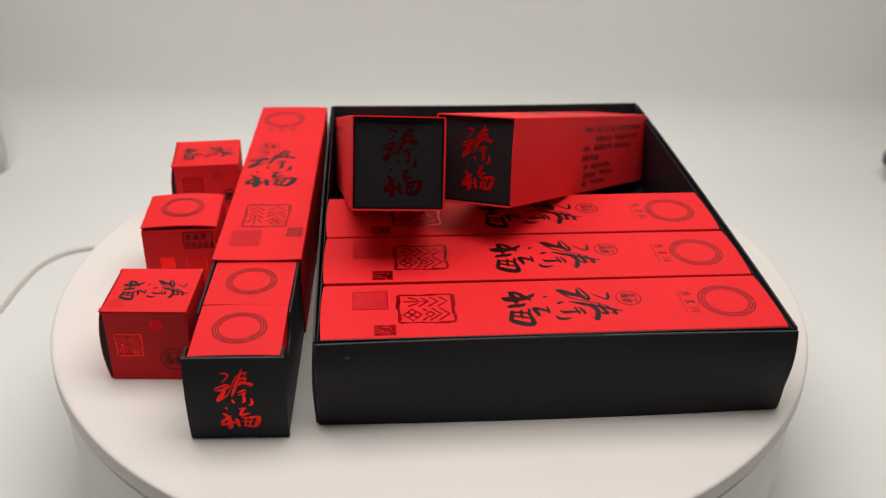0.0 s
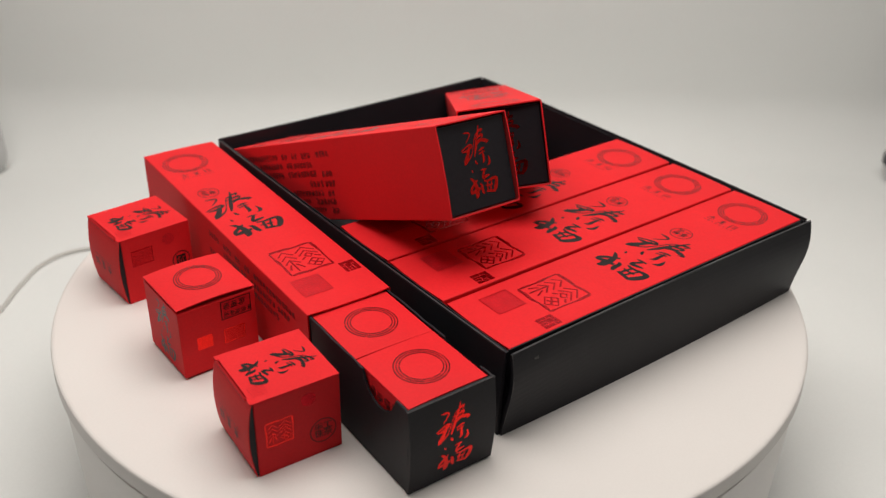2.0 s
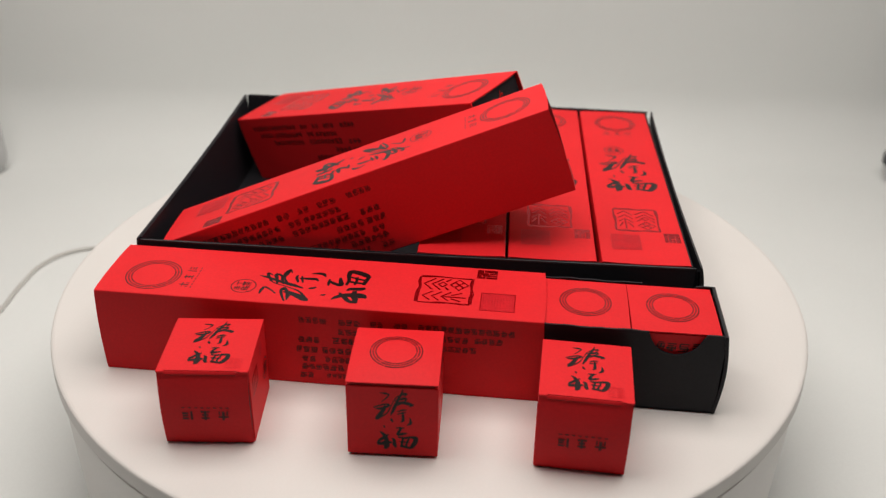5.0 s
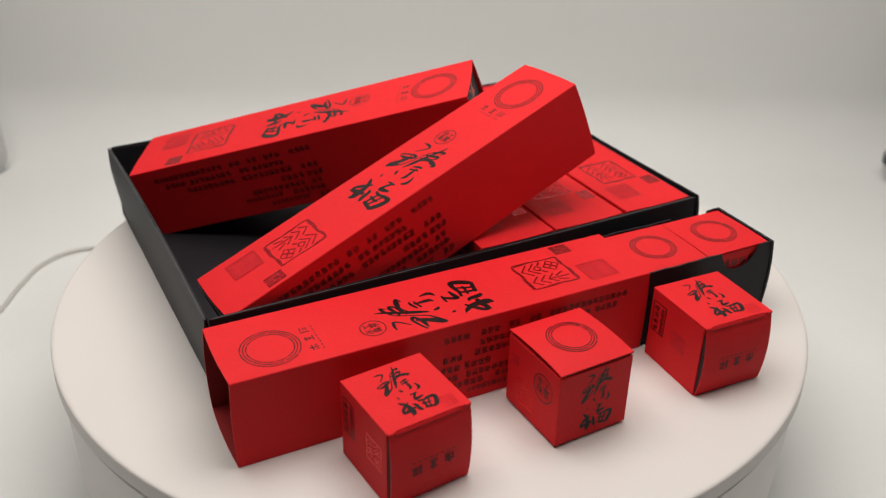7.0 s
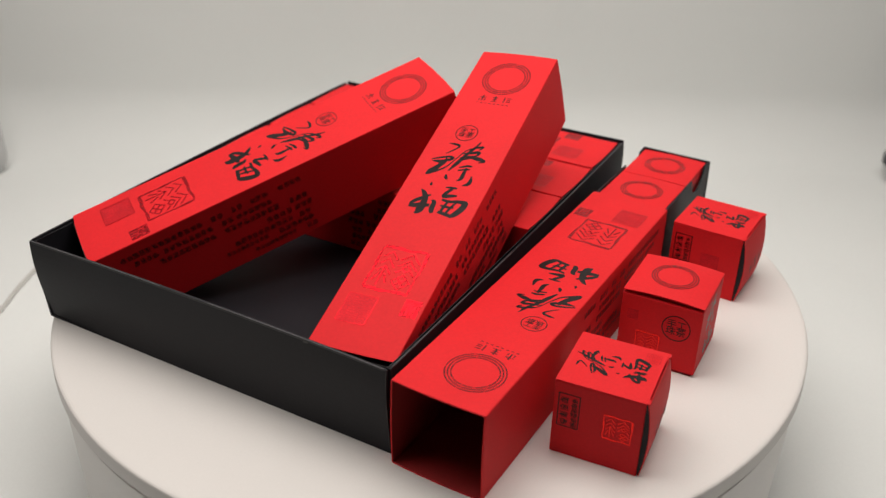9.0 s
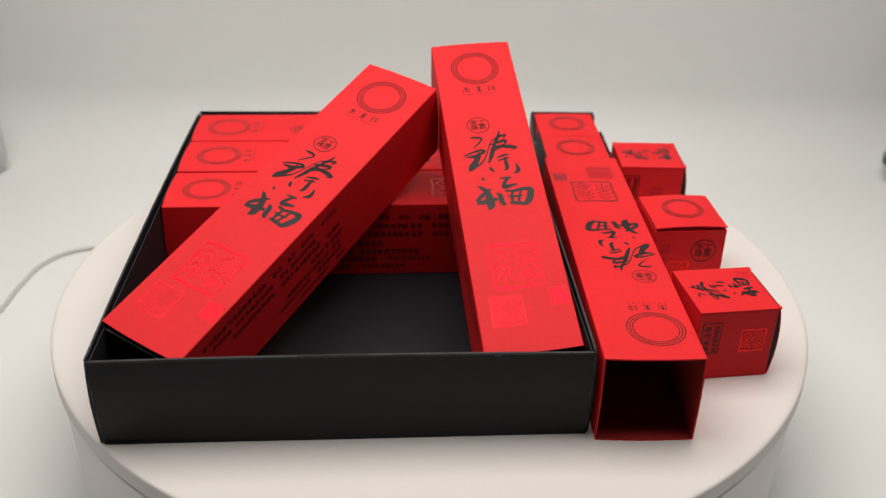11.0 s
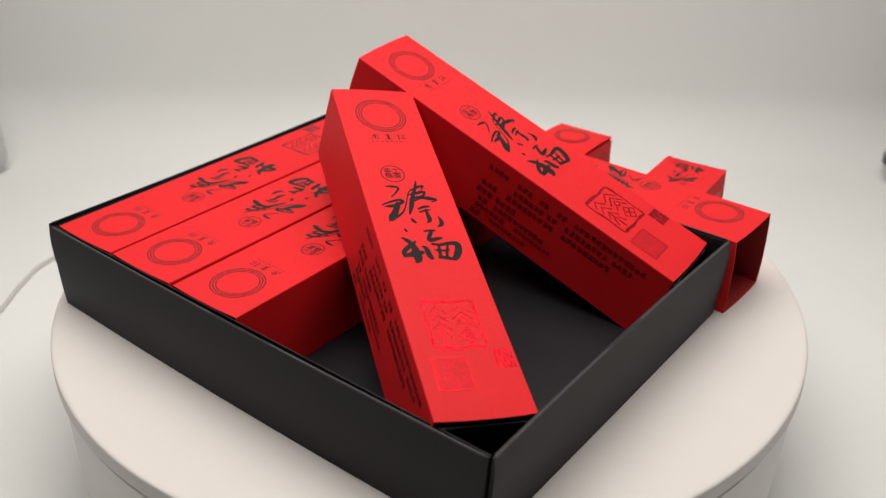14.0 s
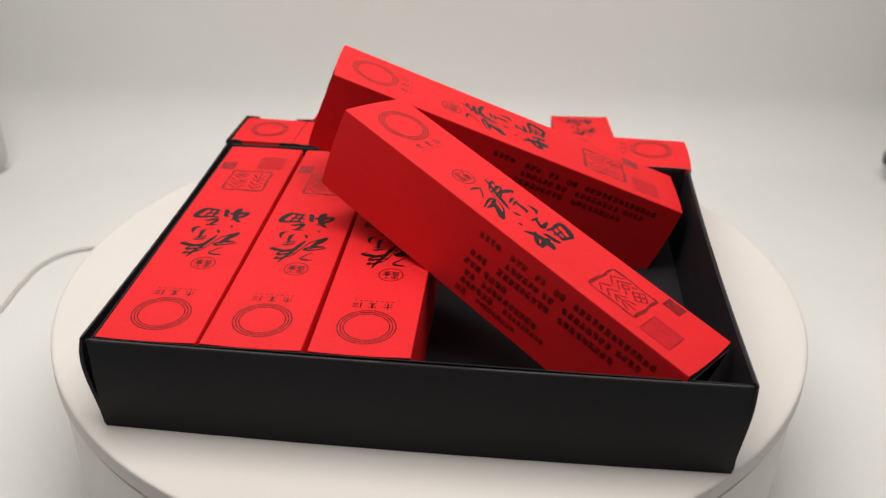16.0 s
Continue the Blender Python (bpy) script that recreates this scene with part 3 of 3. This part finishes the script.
def opened_box():
    ob = thing("tea_box_sleeve", F_POSE, "empty red card sleeve beside the tray, its drawer pulled out", "box", "long red tea boxes")
    sleeve = long_sleeve(ob, l=L + 1.4)
    sleeve.data.transform(Matrix.Translation((0, 0.7 * MM, 0)))
    sleeve_prints(sleeve, -4.2)
    ride(ob)
    out = 70.5
    m = F_POSE @ pose(0, -out * MM, CARD * MM)
    dr = thing("drawer", m, "black card drawer with small red boxes, half pulled out", "drawer")
    w, h, l = 36.6, 36.8, 178.5
    bm = bmesh.new()
    box(bm, -w / 2, w / 2, -l / 2, l / 2, 0, 0.8)
    part("drawer_floor", bm, BLACK, dr)
    for s in (-1, 1):
        bm = bmesh.new()
        def side(u, v):
            y = -l / 2 + l * u
            top = h + 0.16 * math.sin(41 * u + s) + 0.12 * math.sin(97 * u)
            notch = abs(y - (-l / 2 + 18.8))
            if notch < 10.3:
                top = h - math.sqrt(10.3 ** 2 - notch * notch) * 0.97
            return (s * w / 2, y, top * v), (s, 0, 0)
        sheet(bm, side, 120, 2, 0.8)
        part("drawer_side", bm, BLACK, dr, "black card side with a thumb notch")
    for s in (-1, 1):
        bm = bmesh.new()
        sheet(bm, lambda u, v: (((u - 0.5) * (w + 0.6), s * (l / 2 + 0.4 + 1.7 * math.sin(math.pi * v)), h * v), (0, s, 0)), 6, 20, 1.4)
        end = part("drawer_end", bm, BLACK, dr, "black card end of the drawer")
        if s < 0:
            front = end
    bm = bmesh.new()
    sheet(bm, lambda u, v: (((u - 0.5) * (w + 0.5), -(l / 2 + 0.43 - 0.3 * v), h - 0.12 + 0.15 * v + 0.02 * math.sin(40 * u)), (0, -1, 0)), 12, 1, 0.2)
    part("worn_rim", bm, BLACK_EDGE, front, "rubbed pale grey edge")
    face = Matrix(((1, 0, 0, 0), (0, 0, -1, -(l / 2 + 0.43) * MM), (0, 1, 0, h / 2 * MM), (0, 0, 0, 1)))
    ink = Ink(face, lambda x, y: 1.7 * math.sin(math.pi * (y / h + 0.5)))
    calligraphy(ink, -0.4, -1.2, 0.6)
    print_on("end_calligraphy", ink.bm, SCARLET, front, "two scarlet brush-written characters")
    ride(dr)
    return m, w, l


DRAWER, DW, DL = opened_box()


# ---- small cube boxes
def face_of(side, a, b, h):
    """The matrix of an upright or top face of a small box a wide (x), b deep (y), h high; y of the print is up."""
    if side == "top":
        return pose(0, 0, h * MM)
    if side == "-y":
        return Matrix(((1, 0, 0, 0), (0, 0, -1, -b / 2 * MM), (0, 1, 0, h / 2 * MM), (0, 0, 0, 1)))
    if side == "+y":
        return Matrix(((-1, 0, 0, 0), (0, 0, 1, b / 2 * MM), (0, 1, 0, h / 2 * MM), (0, 0, 0, 1)))
    if side == "-x":
        return Matrix(((0, 0, -1, -a / 2 * MM), (-1, 0, 0, 0), (0, 1, 0, h / 2 * MM), (0, 0, 0, 1)))
    return Matrix(((0, 0, 1, a / 2 * MM), (1, 0, 0, 0), (0, 1, 0, h / 2 * MM), (0, 0, 0, 1)))


def small_box(name, m, label, a=34.4, b=33.6, h=33.6, bulge=0.0, lid_bow=0.0, group="small red cube boxes"):
    """A cube carton: walls, a folded lid, and a side flap that may spring outwards."""
    ob = thing(name, m, label, "box", group)
    bm = bmesh.new()
    low = 1.7 if lid_bow > 1 else 0.9 if lid_bow else 0.55
    box(bm, -a / 2 + (0.8 if bulge else 0), a / 2, -b / 2, b / 2, 1.1 if lid_bow else 0.05, h - low, bevel=0.35)
    part("carton", bm, RED, ob, "red card carton")
    bm = bmesh.new()
    box(bm, -a / 2 + 1.2, a / 2 - 0.8, -b / 2 + 0.8, b / 2 - 0.8, 0, 1.3)
    part("bottom_flap", bm, RED_SHADE, ob, "folded bottom flap, darkened as shade")
    if lid_bow > 1:
        bm = bmesh.new()
        box(bm, -a / 2 + 0.6, a / 2 - 0.6, -b / 2 + 1.4, b / 2 - 1.4, h - 2.4, h - 0.7)
        part("dust_flap", bm, RED_SHADE, ob, "inner flap under the lifted lid, darkened as shade")
    bm = bmesh.new()
    def lid(u, v):
        z = h - 0.05 + lid_bow * (1 - (2 * u - 1) ** 2) * (0.4 + 0.6 * (1 - (2 * v - 1) ** 2))
        return ((u - 0.5) * a, (v - 0.5) * b, z), (0, 0, 1)
    sheet(bm, lid, 12, 12, 0.45)
    part("lid", bm, RED, ob, "folded red card lid")
    if bulge:
        bm = bmesh.new()
        def lip(u, v):        # the lid's folded front edge, cut back at both corners
            return (-a / 2 - 0.5 * math.sin(math.pi / 2 * (1 - v)) - 0.12, (u - 0.5) * b * 0.78 + 0.02 * b, h - 1.25 + 1.2 * v), (-1, 0, 0)
        sheet(bm, lip, 6, 6, lambda u, v: 0.6 + 0.3 * (1 - v))
        part("lid_lip", bm, RED, ob, "folded front edge of the lid")
        for e in (-1, 1):
            bm = bmesh.new()
            box(bm, -a / 2 - 0.5, -a / 2 + 1.0, e * b / 2 - e * 2.8, e * b / 2 - e * 0.15, h - 0.7, h + 0.16, bevel=0.25)
            part("corner_tab", bm, RED, ob, "small raised tab at the lid's corner")
        bm = bmesh.new()
        def flap(u, v):
            return (-a / 2 - bulge * math.sin(math.pi * v) ** 0.8 * (0.75 + 0.25 * math.cos(math.pi * (u - 0.5))), (u - 0.5) * (b - 0.6), 0.4 + (h - 1.1) * v), (-1, 0, 0)
        sheet(bm, flap, 8, 12, 0.35)
        part("side_flap", bm, RED, ob, "sprung red card side flap")
        bm = bmesh.new()
        def lining(u, v):
            (x, y, z), n = flap(u, v)
            return (x + 0.36, y * 0.985, z), n
        sheet(bm, lining, 8, 12, lambda u, v: max(0.1, -a / 2 + 0.75 - lining(u, v)[0][0]))
        part("flap_lining", bm, BLACK, ob, "black card behind the sprung flap")
        bm = bmesh.new()
        # Darker red strip stands for the shade in the slit.
        box(bm, -a / 2 - 0.6, -a / 2 + 0.3, -b * 0.36, b * 0.40, h - 1.55, h - 1.2)
        part("tuck_slit", bm, RED_SHADE, ob, "thin tuck edge under the lid, darkened as shade")
    return ob


k1 = small_box("cube_box", pose(-116.0 * MM, -75.0 * MM, 0, 0, 0, 0.9), "small red cube carton with black brush characters on its lid", bulge=2.7)
k2 = small_box("cube_box", pose(-120.3 * MM, -4.7 * MM, 0, 0, 0, 5.4), "small red cube carton, a ring printed on its lifted lid", h=34.2, lid_bow=2.3)
k3 = small_box("cube_box", pose(-124.4 * MM, 65.7 * MM, 0, 0, 0, 8.8), "small red cube carton standing in a row beside the sleeve", bulge=2.4)
for c in (k1, k2, k3):
    ride(c)
A_, B_, H_ = 34.4, 33.6, 33.6


def panel(c, side):
    """The part of a small box that bears the prints of one side."""
    want = "lid" if side == "top" else "side_flap" if side == "-x" else "carton"
    kids = {k.name.split(".")[0]: k for k in c.children}
    return kids.get(want) or kids["carton"]


def stamp(parent, side, name, draw, mat, label, h=H_, lift=0.06, turn=0.0, a=A_, b=B_, bow=0.0):
    """One print on one side of a small box."""
    ink = Ink(face_of(side, a, b, h) @ pose(0, 0, 0, 0, 0, turn),
              lambda x, y: bow * (1 - (2 * x / a) ** 2) * (0.4 + 0.6 * (1 - (2 * y / b) ** 2)))
    ink.lift = lift
    draw(ink)
    print_on(name, ink.bm, mat, panel(parent, side), label)


def upper_lower(size, x=0.0, y=0.0):
    return lambda i: calligraphy(i, x, y, size)


for c in (k1, k3):
    stamp(c, "top", "calligraphy", upper_lower(0.6, -0.5, -0.5), INK, "two black brush-written characters", turn=-90)
    stamp(c, "top", "corner_seal", lambda i: seal(i, 10.6, -12.2, 2.7), FAINT, "faint outlined red seal", turn=-90)
    # the maker's mark stands on its head on the sprung flap
    stamp(c, "-x", "name_mark", lambda i: name_bars(i, 0, 1.5, 18.5, 0.008), SMALL_INK, "small dim maker's mark", lift=2.82 if c is k1 else 2.52, turn=180)
stamp(k1, "-y", "square_seal", lambda i: seal(i, -7.5, 0.5, 5.2), SCARLET, "scarlet foil seal")
stamp(k1, "-y", "foil_patch", lambda i: [i.arc(4.4, 10.2, r, 1.0, n=24) for r in (0.6, 1.5, 2.4)], FOIL, "small round red foil patch")
stamp(k1, "-y", "round_stamp", lambda i: round_stamp(i, 9.6, -6.2, 5.2), SMALL_INK, "dim round black stamp")
stamp_words(panel(k1, "-y"), face_of("-y", A_, B_, H_), 9.6, -6.2, 5.2)
stamp(k1, "+y", "framed_stamp", lambda i: framed_stamp(i, -11.2, 4.5, 4.2, 7.2, True), INK, "black framed stamp")
stamp(k1, "+y", "filled_seal", lambda i: field(i, 2.6, 0.8, 4.4, 3.9), FAINT, "dull red filled seal")
stamp(k3, "+y", "framed_stamp", lambda i: framed_stamp(i, -11.2, 4.0, 4.2, 7.6, True), INK, "black framed stamp")
stamp(k3, "+y", "square_seal", lambda i: seal(i, 7.4, 1.8, 5.2), SCARLET, "scarlet foil seal")
stamp(k3, "-y", "square_seal", lambda i: outlined_seal(i, -7.4, 5.8, 5.2, 4.0), FOIL, "dark foil seal")
stamp(k3, "-y", "filled_stamp", lambda i: [i.arc(6.0, 10.6, r, 1.0, n=24) for r in (0.6, 1.5, 2.4)], FAINT, "dull round stamp")
stamp(k3, "-y", "round_stamp", lambda i: (i.arc(11.2, -2.2, 4.2, 0.5), little_seal(i, 11.2, -2.2, 2.4, 2.4)), INK, "dim round black stamp")
H2 = 34.2
bowed = lambda a, b, bow: lambda x, y: bow * (1 - (2 * x / a) ** 2) * (0.4 + 0.6 * (1 - (2 * y / b) ** 2))
ring_emblem(panel(k2, "top"), face_of("top", A_, B_, H2), 0, 0, 9.7, bowed(A_, B_, 2.3))
stamp(k2, "-x", "calligraphy", upper_lower(0.6, 0.5, -0.8), INK, "two black brush-written characters", h=H2)
stamp(k2, "-y", "stamp_field", lambda i: field(i, 8.2, 10.0, 6.7, 4.3), FAINT, "dull red field behind the stamp", h=H2, lift=0.03)
stamp(k2, "-y", "framed_stamp", lambda i: framed_stamp(i, 8.2, 10.0, 6.8, 4.4), INK, "black framed stamp", h=H2)
stamp(k2, "-y", "foil_patch", lambda i: field(i, -6.8, -1.8, 3.4, 3.0), SCARLET, "scarlet foil patch", h=H2)
stamp(k2, "-y", "square_seal", lambda i: outlined_seal(i, 6.5, -2.6, 4.8, 3.4), SCARLET, "scarlet foil seal", h=H2)
stamp(k2, "+y", "round_stamp", lambda i: round_stamp(i, 7.0, 4.6, 5.9), INK, "round black stamp", h=H2)
stamp_words(panel(k2, "+y"), face_of("+y", A_, B_, H2), 7.0, 4.6, 5.9)
stamp(k2, "+y", "square_seal", lambda i: seal(i, -4.4, -6.4, 5.0), SCARLET, "scarlet foil seal", h=H2)
stamp(k2, "+y", "filled_seal", lambda i: field(i, -11.8, 6.0, 2.4, 2.4), FAINT, "dull red filled seal", h=H2)

for k in range(2):
    y = -DL / 2 + 2.0 + 17.0 + k * 34.6
    c = small_box("cube_box", DRAWER @ pose(0, y * MM, 0.9 * MM, 0, 0, (0.4, -0.5)[k]), "small red cube carton with ring-printed lid, packed in the drawer",
                  33.8, 34.2, 35.4, lid_bow=(1.0, 0.7)[k])
    ring_emblem(panel(c, "top"), face_of("top", 33.8, 34.2, 35.4), 0, 0, 10.2, bowed(33.8, 34.2, (1.0, 0.7)[k]))
    stamp(c, "-x", "dark_print", lambda i: print_row(i, -12, 12, 9.0, 4.6, random.Random(4)), INK, "bold black print", h=35.4, a=33.8, b=34.2)
    ride(c)


# ---- grey rounded posts standing at the paper's edges
def paper_clamp(x, y, rings, band):
    ob = thing("paper_clamp", pose(x, y, FLOOR_Z), "grey rounded plastic post at the edge of the paper", "clamp", "paper clamps")
    part("clamp_body", turned(rings, n=32), GREY, ob, smooth=True)
    part("clamp_band", turned(band, n=32, cap_top=True, cap_bottom=True), DARK, ob, "dark band", smooth=False)


paper_clamp(-0.3485, 0.2700, [(8, 95), (11, 92), (12, 86), (12.5, 14), (11.5, 6), (8, 1.5), (5, 0)], [(9, 97), (9, 95)])
paper_clamp(0.3692, 0.277, [(5, 40), (9, 36), (12.5, 28), (14, 19), (12.5, 9), (8, 2.5), (4, 0)], [(14.3, 23), (14.3, 16)])


# ---------------------------------------------------------------- what moves
def motions():
    """All that stands on the disc turns with it at an even pace."""
    steps = [k * 0.5 for k in range(33)]
    for ob, m in MOVING:
        walk(ob, [(t, pose(0, 0, 0, 0, 0, SPIN * t) @ m) for t in steps])


motions()
